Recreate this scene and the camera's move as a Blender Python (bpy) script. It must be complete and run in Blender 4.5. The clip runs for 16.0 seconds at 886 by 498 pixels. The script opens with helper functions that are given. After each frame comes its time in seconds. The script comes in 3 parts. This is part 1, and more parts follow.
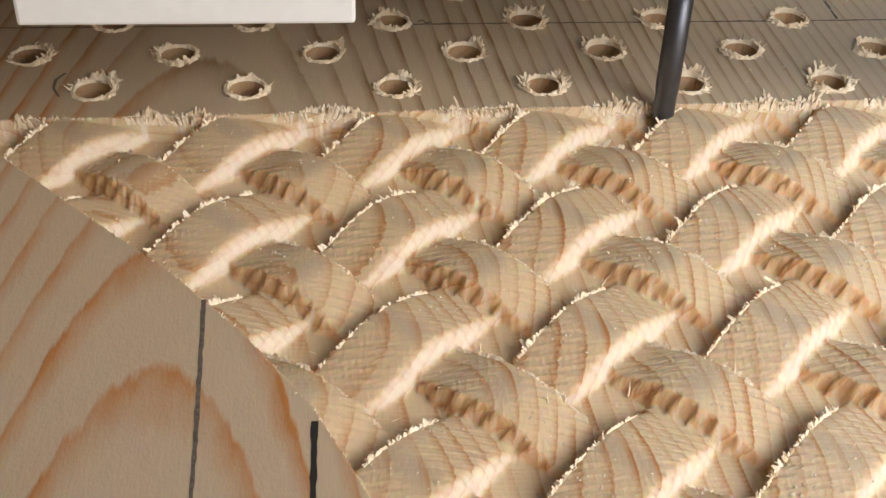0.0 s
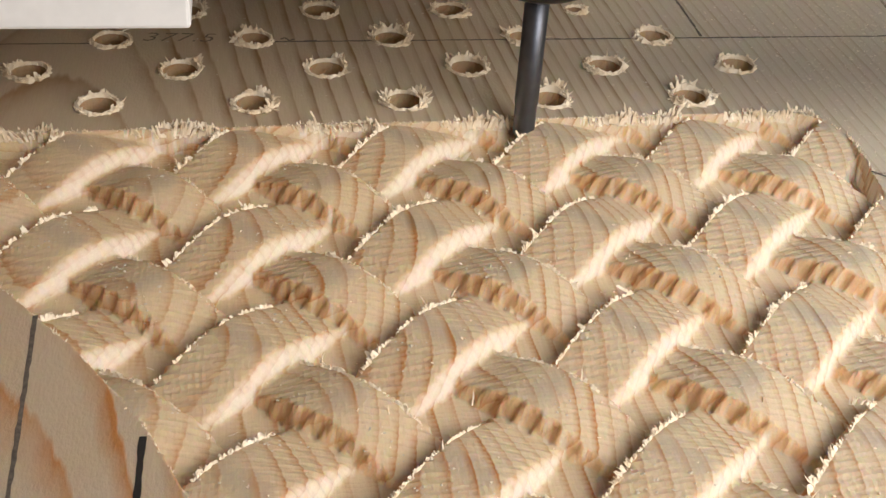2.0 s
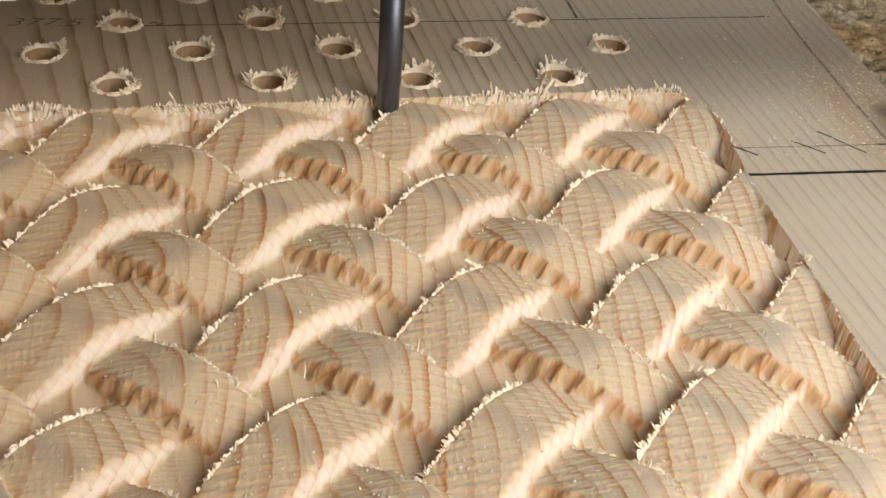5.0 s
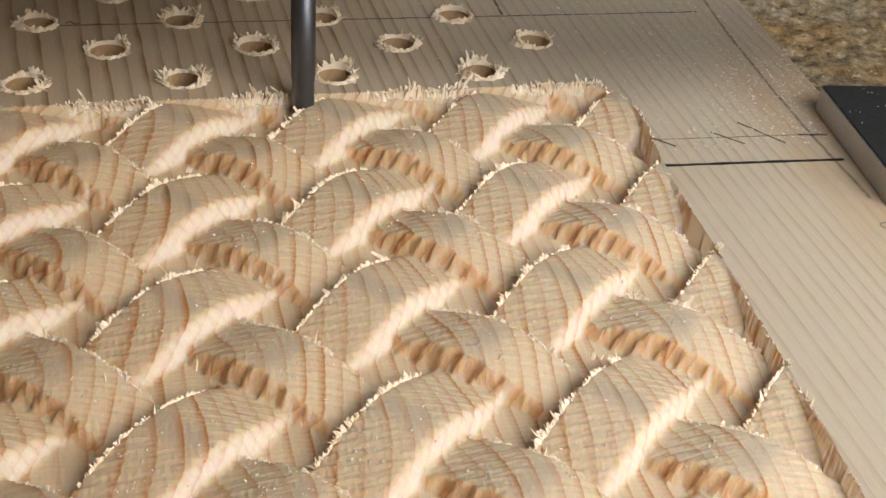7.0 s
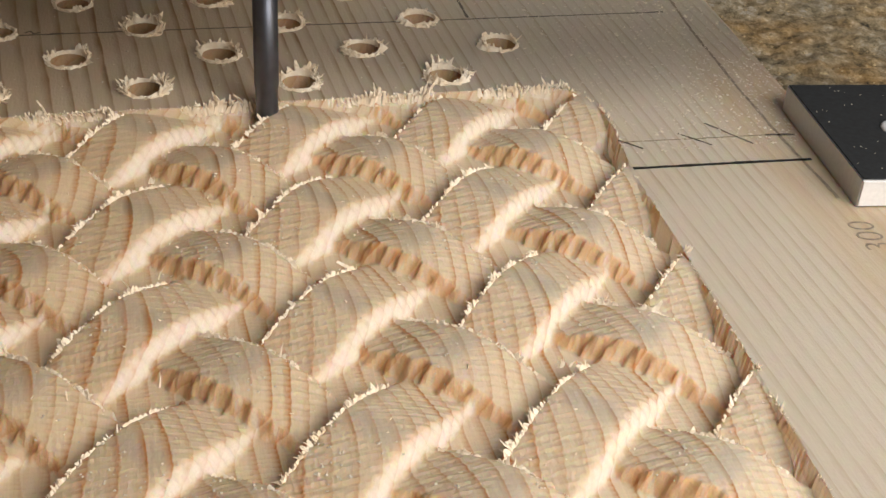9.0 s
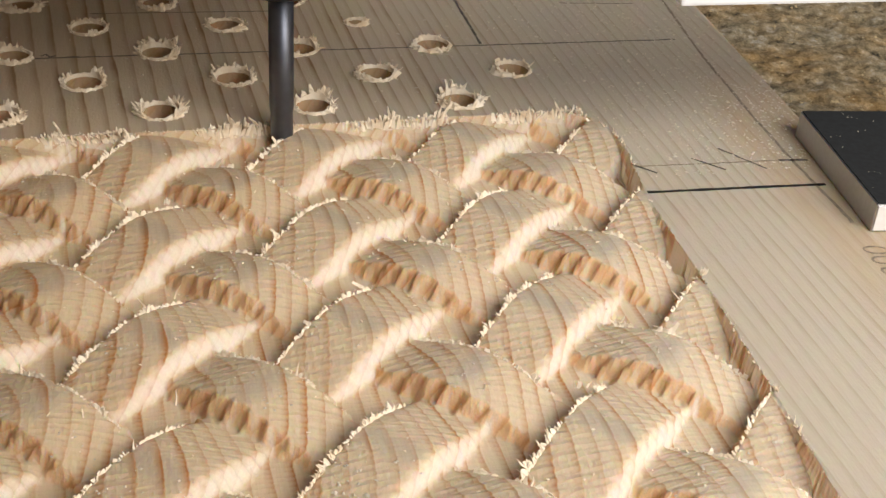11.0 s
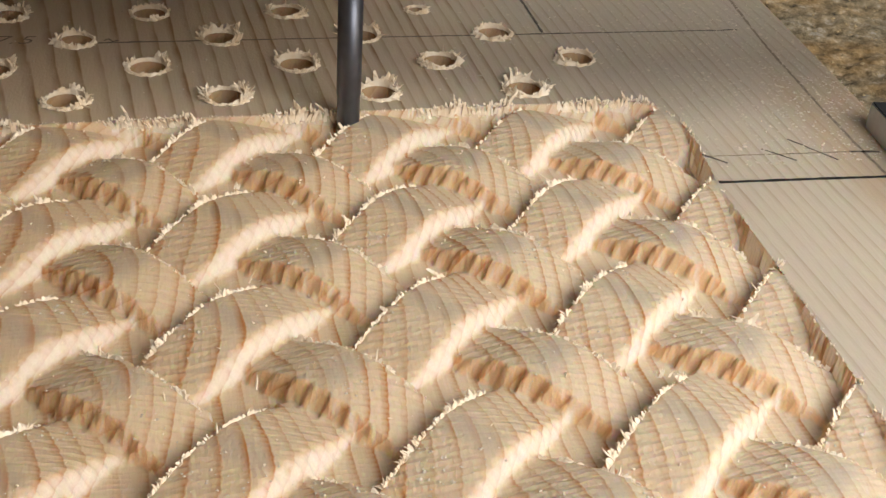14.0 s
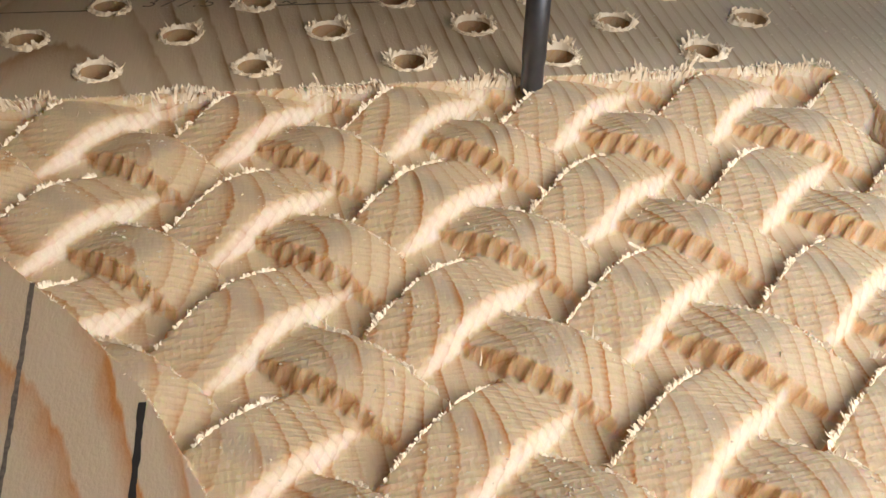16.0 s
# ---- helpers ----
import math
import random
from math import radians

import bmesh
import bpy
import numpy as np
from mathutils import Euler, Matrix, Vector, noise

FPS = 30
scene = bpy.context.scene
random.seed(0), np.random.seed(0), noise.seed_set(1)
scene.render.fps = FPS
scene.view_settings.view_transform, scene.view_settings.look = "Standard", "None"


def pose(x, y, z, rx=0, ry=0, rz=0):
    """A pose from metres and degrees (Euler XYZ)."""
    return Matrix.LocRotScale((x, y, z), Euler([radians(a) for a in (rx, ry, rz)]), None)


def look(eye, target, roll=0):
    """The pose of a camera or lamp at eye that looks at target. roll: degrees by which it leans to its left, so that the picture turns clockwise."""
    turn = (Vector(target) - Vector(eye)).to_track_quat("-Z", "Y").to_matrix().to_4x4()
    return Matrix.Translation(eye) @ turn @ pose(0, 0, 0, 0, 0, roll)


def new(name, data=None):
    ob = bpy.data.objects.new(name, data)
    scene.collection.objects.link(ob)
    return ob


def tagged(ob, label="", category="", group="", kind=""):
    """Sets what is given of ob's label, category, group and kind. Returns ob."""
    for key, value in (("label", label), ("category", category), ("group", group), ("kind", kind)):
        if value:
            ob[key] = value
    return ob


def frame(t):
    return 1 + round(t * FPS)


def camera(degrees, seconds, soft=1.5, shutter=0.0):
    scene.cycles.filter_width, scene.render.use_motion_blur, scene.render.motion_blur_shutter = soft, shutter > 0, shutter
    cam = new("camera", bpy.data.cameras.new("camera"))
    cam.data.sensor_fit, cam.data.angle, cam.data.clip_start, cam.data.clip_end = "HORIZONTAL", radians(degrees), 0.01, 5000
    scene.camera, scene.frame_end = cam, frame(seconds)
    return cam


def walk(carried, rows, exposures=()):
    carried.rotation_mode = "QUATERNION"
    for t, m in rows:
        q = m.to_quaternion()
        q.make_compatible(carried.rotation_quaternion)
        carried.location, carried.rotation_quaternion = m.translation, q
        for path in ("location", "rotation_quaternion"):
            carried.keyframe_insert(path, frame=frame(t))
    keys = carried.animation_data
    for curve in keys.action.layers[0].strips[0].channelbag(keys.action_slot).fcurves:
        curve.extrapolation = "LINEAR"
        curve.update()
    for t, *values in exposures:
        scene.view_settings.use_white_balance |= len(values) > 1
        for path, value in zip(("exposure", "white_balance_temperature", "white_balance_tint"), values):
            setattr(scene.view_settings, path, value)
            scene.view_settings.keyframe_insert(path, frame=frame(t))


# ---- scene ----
cam = camera(38.98, 16.0)
PATH = [
    (0.0, -0.13678, -0.29527, 0.16780, 53.11, -1.90, -4.61),
    (0.5, -0.12693, -0.29511, 0.16292, 53.82, -2.35, -5.75),
    (1.0, -0.12308, -0.29568, 0.16322, 54.44, -2.66, -6.38),
    (1.5, -0.12021, -0.29564, 0.15951, 55.11, -3.15, -7.57),
    (2.0, -0.12026, -0.29645, 0.15924, 55.28, -3.36, -7.94),
    (2.5, -0.11573, -0.29679, 0.15775, 55.34, -3.31, -8.17),
    (3.0, -0.11243, -0.29809, 0.15801, 55.42, -3.15, -8.51),
    (3.5, -0.10640, -0.30155, 0.15664, 55.44, -3.24, -9.00),
    (6.0, -0.09463, -0.30282, 0.15318, 56.53, -3.74, -10.15),
    (6.5, -0.09201, -0.30301, 0.15343, 56.90, -3.65, -10.37),
    (7.0, -0.07959, -0.30519, 0.14715, 56.74, -3.56, -11.11),
    (7.5, -0.07782, -0.30509, 0.14982, 56.95, -3.58, -12.06),
    (8.0, -0.07691, -0.30649, 0.14956, 57.01, -3.46, -12.31),
    (8.5, -0.07527, -0.30517, 0.14785, 56.86, -3.49, -12.52),
    (9.0, -0.07698, -0.30230, 0.14753, 56.76, -3.32, -12.59),
    (11.5, -0.08108, -0.30329, 0.14411, 58.50, -3.63, -12.07),
    (12.0, -0.08333, -0.30304, 0.14353, 58.48, -3.73, -11.76),
    (12.5, -0.08494, -0.30208, 0.14348, 58.38, -3.82, -11.61),
    (13.0, -0.08618, -0.30164, 0.14053, 58.33, -3.81, -11.57),
    (13.5, -0.08717, -0.30064, 0.14038, 58.20, -3.77, -11.48),
    (14.0, -0.09055, -0.29982, 0.14139, 58.05, -3.54, -11.16),
    (14.5, -0.09617, -0.29969, 0.14072, 57.92, -3.37, -10.83),
    (15.0, -0.10587, -0.29833, 0.14456, 57.33, -2.50, -8.73),
    (15.5, -0.10892, -0.29657, 0.14756, 56.65, -2.07, -8.64),
    (16.0, -0.11667, -0.29376, 0.15176, 54.37, -1.92, -7.86),
]
walk(cam, [(t, pose(x, y, z, rx, ry, rz)) for t, x, y, z, rx, ry, rz in PATH],
     [(0.0, -0.30), (1.0, -0.16), (2.5, -0.40), (3.5, -0.36), (6.0, -0.48), (9.0, -0.52), (11.5, -0.44), (14.0, -0.43), (15.0, -0.34), (16.0, -0.29)])

# ---- world and light: the sky and an added area lamp in front and to the right ----
world = bpy.data.worlds.new("daylight")
scene.world = world
world.use_nodes = True
wn = world.node_tree.nodes
sky = wn.new("ShaderNodeTexSky")
sky.sky_type, sky.sun_disc = "NISHITA", False
sky.sun_elevation, sky.sun_rotation = radians(30), radians(130)
sky.dust_density, sky.ozone_density = 8.0, 0.2
wn["Background"].inputs["Strength"].default_value = 0.057
world.node_tree.links.new(sky.outputs["Color"], wn["Background"].inputs["Color"])

# area lamp added in mid-air for soft daylight from front right, no window built
daylight = new("front_right_lamp", bpy.data.lights.new("front_right_lamp", "AREA"))
daylight.data.shape, daylight.data.size, daylight.data.size_y = "RECTANGLE", 0.40, 0.26
daylight.data.energy, daylight.data.color = 4.5, (1.0, 0.965, 0.92)
daylight.matrix_world = look((0.21, -0.40, 0.30), (0.45, 0.39, -0.25))

MM = 0.001


# ---- materials ----
def material(name):
    m = bpy.data.materials.new(name)
    m.use_nodes = True
    return m, m.node_tree.nodes, m.node_tree.links, m.node_tree.nodes["Principled BSDF"]


def math_node(ns, ln, op, a, b=None, c=None):
    n = ns.new("ShaderNodeMath")
    n.operation = op
    for i, v in enumerate((a, b, c)):
        if v is None:
            continue
        if isinstance(v, (int, float)):
            n.inputs[i].default_value = v
        else:
            ln.new(v, n.inputs[i])
    return n.outputs[0]


def noise_node(ns, ln, vec, scale, detail=3.0, rough=0.55):
    n = ns.new("ShaderNodeTexNoise")
    n.inputs["Scale"].default_value, n.inputs["Detail"].default_value, n.inputs["Roughness"].default_value = scale, detail, rough
    ln.new(vec, n.inputs["Vector"])
    return n.outputs["Fac"]


def stretched(ns, ln, vec, sx, sy, sz):
    n = ns.new("ShaderNodeMapping")
    n.inputs["Scale"].default_value = (sx, sy, sz)
    ln.new(vec, n.inputs["Vector"])
    return n.outputs["Vector"]


def ramp(ns, ln, fac, stops):
    n = ns.new("ShaderNodeValToRGB")
    els = n.color_ramp.elements
    while len(els) < len(stops):
        els.new(0.5)
    for e, (p, col) in zip(els, stops):
        e.position, e.color = p, (*col, 1)
    ln.new(fac, n.inputs["Fac"])
    return n.outputs["Color"]


def mix(ns, ln, fac, a, b, how="MIX"):
    n = ns.new("ShaderNodeMix")
    n.data_type, n.blend_type = "RGBA", how
    for sock, v in (("Factor", fac), ("A", a), ("B", b)):
        s = [i for i in n.inputs if i.name == sock and (i.type == ("VALUE" if sock == "Factor" else "RGBA"))][0]
        if isinstance(v, (int, float)):
            s.default_value = v
        elif isinstance(v, tuple):
            s.default_value = (*v, 1)
        else:
            ln.new(v, s)
    return [o for o in n.outputs if o.type == "RGBA"][0]


def pine():
    """Softwood whose growth rings are shells round a pith that lay over the board's face and rises away from the viewer."""
    m, ns, ln, bsdf = material("pine_wood")
    pos = ns.new("ShaderNodeTexCoord").outputs["Object"]
    sep = ns.new("ShaderNodeSeparateXYZ")
    ln.new(pos, sep.inputs[0])
    x, y, z = sep.outputs
    slow = noise_node(ns, ln, stretched(ns, ln, pos, 22, 9, 22), 1.0, 2.0)
    wob = noise_node(ns, ln, stretched(ns, ln, pos, 420, 50, 420), 1.0, 3.0)
    dx = math_node(ns, ln, "ADD", x, 0.172)
    pith = math_node(ns, ln, "MULTIPLY_ADD", y, 0.076, 0.0874)
    dz = math_node(ns, ln, "SUBTRACT", z, pith)
    r = math_node(ns, ln, "SQRT", math_node(ns, ln, "ADD", math_node(ns, ln, "MULTIPLY", dx, dx), math_node(ns, ln, "MULTIPLY", dz, dz)))
    r = math_node(ns, ln, "ADD", r, math_node(ns, ln, "MULTIPLY", math_node(ns, ln, "SUBTRACT", slow, 0.5), 0.0016))
    r = math_node(ns, ln, "ADD", r, math_node(ns, ln, "MULTIPLY", math_node(ns, ln, "SUBTRACT", wob, 0.5), 0.0008))
    count = math_node(ns, ln, "DIVIDE", math_node(ns, ln, "ADD", r, 0.00068), 0.0032)
    ring = math_node(ns, ln, "FRACT", count)
    # some years grew darker late wood than others
    year = ns.new("ShaderNodeTexWhiteNoise")
    year.noise_dimensions = "1D"
    ln.new(math_node(ns, ln, "FLOOR", count), year.inputs["W"])
    year = math_node(ns, ln, "MULTIPLY_ADD", year.outputs["Value"], 0.75, 0.5)
    fibre = noise_node(ns, ln, stretched(ns, ln, pos, 2600, 130, 2600), 1.0, 2.0)
    blotch = noise_node(ns, ln, pos, 60, 3.0)
    late = ramp(ns, ln, ring, [(0.0, (0.06, 0.06, 0.06)), (0.52, (0.06, 0.06, 0.06)), (0.80, (0.58, 0.58, 0.58)), (0.92, (1, 1, 1)), (0.985, (0.06, 0.06, 0.06))])
    fade = noise_node(ns, ln, stretched(ns, ln, pos, 90, 30, 90), 1.0, 2.0)
    late = math_node(ns, ln, "MULTIPLY", late, math_node(ns, ln, "MULTIPLY_ADD", blotch, 0.9, 0.1))
    late = math_node(ns, ln, "MULTIPLY", late, math_node(ns, ln, "MULTIPLY_ADD", fade, 2.6, 0.12))
    late = math_node(ns, ln, "MULTIPLY", late, year)
    late = math_node(ns, ln, "MINIMUM", late, 1.0)
    # the cutter's passes break the rings of fresh cuts into short dashes
    sway = noise_node(ns, ln, pos, 220, 2.0)
    rows = math_node(ns, ln, "ABSOLUTE", math_node(ns, ln, "SINE", math_node(ns, ln, "ADD", math_node(ns, ln, "MULTIPLY", y, 2513.0), math_node(ns, ln, "MULTIPLY", sway, 3.0))))
    files = math_node(ns, ln, "ABSOLUTE", math_node(ns, ln, "SINE", math_node(ns, ln, "ADD", math_node(ns, ln, "MULTIPLY", x, 2094.0), math_node(ns, ln, "MULTIPLY", sway, 4.0))))
    passes = math_node(ns, ln, "MULTIPLY_ADD", files, 0.6, rows)
    # the planed face has greyed and its quarter-sawn side shows the rings less than fresh cuts do
    fresh = ns.new("ShaderNodeMapRange")
    ln.new(z, fresh.inputs["Value"])
    for k, v in (("From Min", -0.00005), ("From Max", -0.0004), ("To Min", 0.0), ("To Max", 1.0)):
        fresh.inputs[k].default_value = v
    fresh = fresh.outputs["Result"]
    passes = math_node(ns, ln, "MULTIPLY", passes, fresh)
    flat = ns.new("ShaderNodeMapRange")
    ln.new(x, flat.inputs["Value"])
    for k, v in (("From Min", -0.05), ("From Max", 0.05), ("To Min", 1.0), ("To Max", 0.32)):
        flat.inputs[k].default_value = v
    late = math_node(ns, ln, "MULTIPLY", late, math_node(ns, ln, "MAXIMUM", fresh, flat.outputs["Result"]))
    late = math_node(ns, ln, "MINIMUM", late, 1.0)
    late = math_node(ns, ln, "MULTIPLY", late, math_node(ns, ln, "MULTIPLY_ADD", passes, -0.28, 1.22))
    # left end browner: shade and warm bounce there are put into the colour
    lit_end = ns.new("ShaderNodeMapRange")
    ln.new(x, lit_end.inputs["Value"])
    for k, v in (("From Min", -0.11), ("From Max", 0.05), ("To Min", 0.0), ("To Max", 1.0)):
        lit_end.inputs[k].default_value = v
    lit_end = lit_end.outputs["Result"]
    pale = mix(ns, ln, fresh, mix(ns, ln, lit_end, (0.49, 0.405, 0.305), (0.52, 0.47, 0.385)), mix(ns, ln, lit_end, (0.62, 0.50, 0.345), (0.66, 0.565, 0.43)))
    # greyed rings on the old planed face, resinous ones in fresh wood and in the heart side
    heart = ns.new("ShaderNodeMapRange")
    ln.new(math_node(ns, ln, "MULTIPLY_ADD", y, 1.2, x), heart.inputs["Value"])
    for k, v in (("From Min", -0.21), ("From Max", -0.15), ("To Min", 1.0), ("To Max", 0.0)):
        heart.inputs[k].default_value = v
    late_tone = mix(ns, ln, math_node(ns, ln, "MAXIMUM", fresh, heart.outputs["Result"]), (0.25, 0.16, 0.085), (0.42, 0.185, 0.06))
    col = mix(ns, ln, late, pale, late_tone)
    # a brown streak near the board's long edge
    streak = None
    for axis, a, b in ((x, 0.060, 0.078), (y, 0.03, -0.025)):
        n = ns.new("ShaderNodeMapRange")
        n.interpolation_type = "SMOOTHSTEP"
        ln.new(axis, n.inputs["Value"])
        n.inputs["From Min"].default_value, n.inputs["From Max"].default_value = a, b
        streak = n.outputs["Result"] if streak is None else math_node(ns, ln, "MULTIPLY", streak, n.outputs["Result"])
    streak = math_node(ns, ln, "MULTIPLY", streak, noise_node(ns, ln, stretched(ns, ln, pos, 150, 14, 150), 1.0, 2.0))
    col = mix(ns, ln, math_node(ns, ln, "MULTIPLY", streak, 0.8), col, (0.40, 0.25, 0.12))
    # steep cuts: light and torn fibre painted whitish on one side, shade orange opposite
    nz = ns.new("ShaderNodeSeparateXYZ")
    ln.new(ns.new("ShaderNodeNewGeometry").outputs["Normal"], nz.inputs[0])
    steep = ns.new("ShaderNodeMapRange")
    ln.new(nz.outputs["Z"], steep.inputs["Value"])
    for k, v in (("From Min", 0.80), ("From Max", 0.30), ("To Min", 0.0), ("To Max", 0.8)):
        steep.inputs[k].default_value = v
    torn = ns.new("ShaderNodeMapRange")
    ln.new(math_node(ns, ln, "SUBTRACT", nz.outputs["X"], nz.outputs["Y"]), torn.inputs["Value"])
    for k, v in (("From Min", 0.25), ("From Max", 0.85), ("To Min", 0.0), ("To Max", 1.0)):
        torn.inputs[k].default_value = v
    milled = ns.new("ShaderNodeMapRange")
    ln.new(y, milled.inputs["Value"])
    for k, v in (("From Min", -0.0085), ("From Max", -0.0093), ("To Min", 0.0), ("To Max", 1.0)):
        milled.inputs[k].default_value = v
    lit_torn_share = math_node(ns, ln, "MULTIPLY", torn.outputs["Result"], milled.outputs["Result"])
    # orange stands in for the warm shade on flanks turned from the lamp
    shaded_cut = mix(ns, ln, late, (0.84, 0.57, 0.33), (0.66, 0.31, 0.12))
    lit_torn_cut = mix(ns, ln, math_node(ns, ln, "MULTIPLY", late, 0.35), (0.80, 0.74, 0.68), (0.66, 0.49, 0.35))
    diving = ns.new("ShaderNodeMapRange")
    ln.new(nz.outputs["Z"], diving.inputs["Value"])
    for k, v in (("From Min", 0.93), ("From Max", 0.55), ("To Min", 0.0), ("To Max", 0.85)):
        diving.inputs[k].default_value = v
    shaded_amount = math_node(ns, ln, "MULTIPLY", diving.outputs["Result"], math_node(ns, ln, "SUBTRACT", 1.0, lit_torn_share))
    col = mix(ns, ln, shaded_amount, col, shaded_cut)
    col = mix(ns, ln, math_node(ns, ln, "MULTIPLY", steep.outputs["Result"], lit_torn_share), col, lit_torn_cut)
    # the walls of the drilled holes are painted dark brown for the shade inside
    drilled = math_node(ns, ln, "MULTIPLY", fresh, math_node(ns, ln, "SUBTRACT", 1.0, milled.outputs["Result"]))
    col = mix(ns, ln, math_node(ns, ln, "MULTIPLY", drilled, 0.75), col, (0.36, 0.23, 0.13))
    shade = ramp(ns, ln, fibre, [(0.3, (0.86, 0.84, 0.82)), (0.7, (1, 1, 1))])
    col = mix(ns, ln, 0.55, col, shade, "MULTIPLY")
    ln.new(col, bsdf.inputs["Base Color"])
    bsdf.inputs["Roughness"].default_value = 0.62
    bsdf.inputs["Specular IOR Level"].default_value = 0.3
    bsdf.inputs["Subsurface Weight"].default_value, bsdf.inputs["Subsurface Scale"].default_value = 0.5, 0.0017
    bsdf.inputs["Subsurface Radius"].default_value = (1.0, 0.36, 0.10)
    grit = noise_node(ns, ln, stretched(ns, ln, pos, 1500, 700, 1500), 1.0, 3.0)
    bump = ns.new("ShaderNodeBump")
    bump.inputs["Strength"].default_value, bump.inputs["Distance"].default_value = 0.42, 0.0004
    relief = math_node(ns, ln, "MULTIPLY_ADD", passes, -0.5, grit)
    ln.new(math_node(ns, ln, "MULTIPLY_ADD", late, 0.5, relief), bump.inputs["Height"])
    ln.new(bump.outputs["Normal"], bsdf.inputs["Normal"])
    return m


def fibre_wood():
    m, ns, ln, bsdf = material("raised_wood_fibre")
    pos = ns.new("ShaderNodeTexCoord").outputs["Object"]
    n = noise_node(ns, ln, pos, 260, 2.0)
    ln.new(ramp(ns, ln, n, [(0.3, (0.76, 0.63, 0.46)), (0.7, (0.88, 0.81, 0.69))]), bsdf.inputs["Base Color"])
    bsdf.inputs["Roughness"].default_value = 0.7
    bsdf.inputs["Subsurface Weight"].default_value = 0.0
    return m


def plain(name, rgb, rough, metal=0.0, spread=0.12, scale=400.0, bump=0.0):
    m, ns, ln, bsdf = material(name)
    pos = ns.new("ShaderNodeTexCoord").outputs["Object"]
    n = noise_node(ns, ln, pos, scale, 4.0)
    lo, hi = tuple(c * (1 - spread) for c in rgb), tuple(min(1, c * (1 + spread)) for c in rgb)
    ln.new(ramp(ns, ln, n, [(0.3, lo), (0.7, hi)]), bsdf.inputs["Base Color"])
    bsdf.inputs["Roughness"].default_value, bsdf.inputs["Metallic"].default_value = rough, metal
    if bump:
        b = ns.new("ShaderNodeBump")
        b.inputs["Strength"].default_value, b.inputs["Distance"].default_value = bump, 0.0005
        ln.new(n, b.inputs["Height"])
        ln.new(b.outputs["Normal"], bsdf.inputs["Normal"])
    return m


def sawdust_sheet():
    m, ns, ln, bsdf = material("sawdust_on_spoilboard")
    pos = ns.new("ShaderNodeTexCoord").outputs["Object"]
    big, mid, small = noise_node(ns, ln, pos, 38, 3.0, 0.6), noise_node(ns, ln, pos, 210, 4.0, 0.7), noise_node(ns, ln, pos, 900, 3.0, 0.7)
    a = ramp(ns, ln, mid, [(0.30, (0.07, 0.06, 0.045)), (0.42, (0.30, 0.235, 0.13)), (0.55, (0.47, 0.38, 0.24)), (0.70, (0.70, 0.63, 0.50))])
    tint = ramp(ns, ln, big, [(0.38, (0.86, 0.96, 1.12)), (0.52, (1, 1, 1)), (0.66, (1.06, 0.86, 0.56))])
    a = mix(ns, ln, 0.8, a, tint, "MULTIPLY")
    b = ramp(ns, ln, small, [(0.32, (0.45, 0.42, 0.36)), (0.60, (1, 1, 1))])
    ln.new(mix(ns, ln, 0.75, a, b, "MULTIPLY"), bsdf.inputs["Base Color"])
    bsdf.inputs["Roughness"].default_value = 0.9
    return m


PINE, FIBRE, DUSTY = pine(), fibre_wood(), sawdust_sheet()
CRUMB = plain("beige_wood_crumbs", (0.55, 0.49, 0.40), 0.75, 0, 0.25, 500)
CHIP = plain("dusty_wood_chips", (0.46, 0.37, 0.22), 0.85, 0, 0.4, 300)
GRAPHITE = plain("pencil_graphite", (0.11, 0.09, 0.075), 0.6, 0, 0.5, 900)
FAINT = plain("faint_pencil", (0.24, 0.19, 0.14), 0.7, 0, 0.4, 700)
MARKER = plain("black_marker_ink", (0.018, 0.015, 0.014), 0.55, 0, 0.3, 900)
CARBIDE = plain("dark_tool_steel", (0.12, 0.13, 0.16), 0.40, 0.9, 0.1, 300)
BLACK_STEEL = plain("blackened_nut_steel", (0.022, 0.022, 0.026), 0.38, 0.6, 0.3, 300)
BRIGHT = plain("bright_bolt_steel", (0.85, 0.86, 0.88), 0.5, 0.4, 0.05, 700)
ALUMINIUM = plain("bare_aluminium", (0.50, 0.50, 0.51), 0.38, 1.0, 0.06, 700, 0.05)
ANODISED = plain("black_dusty_anodised", (0.008, 0.010, 0.012), 0.88, 0.0, 0.4, 700, 0.1)
WHITE_PLASTIC = plain("white_plastic", (0.76, 0.79, 0.84), 0.4, 0.0, 0.04, 200)


# ---- builders ----
def mesh_of(name, verts, faces, mat, smooth=False):
    me = bpy.data.meshes.new(name)
    me.from_pydata([tuple(v) for v in verts], [], faces)
    me.materials.append(mat)
    if smooth:
        me.polygons.foreach_set("use_smooth", [True] * len(me.polygons))
    me.update()
    return me


def part(name, bm, mat, parent, label=""):
    me = bpy.data.meshes.new(name)
    bm.to_mesh(me)
    bm.free()
    me.materials.append(mat)
    ob = new(name, me)
    ob.parent = parent
    return tagged(ob, label)


def box(x0, y0, z0, x1, y1, z1, bevel=0.0):
    bm = bmesh.new()
    bmesh.ops.create_cube(bm, size=1, matrix=Matrix.Translation(((x0 + x1) / 2, (y0 + y1) / 2, (z0 + z1) / 2)) @ Matrix.Diagonal((x1 - x0, y1 - y0, z1 - z0, 1)))
    if bevel:
        bmesh.ops.bevel(bm, geom=bm.edges[:], offset=bevel, segments=2, affect="EDGES", profile=0.5)
    return bm


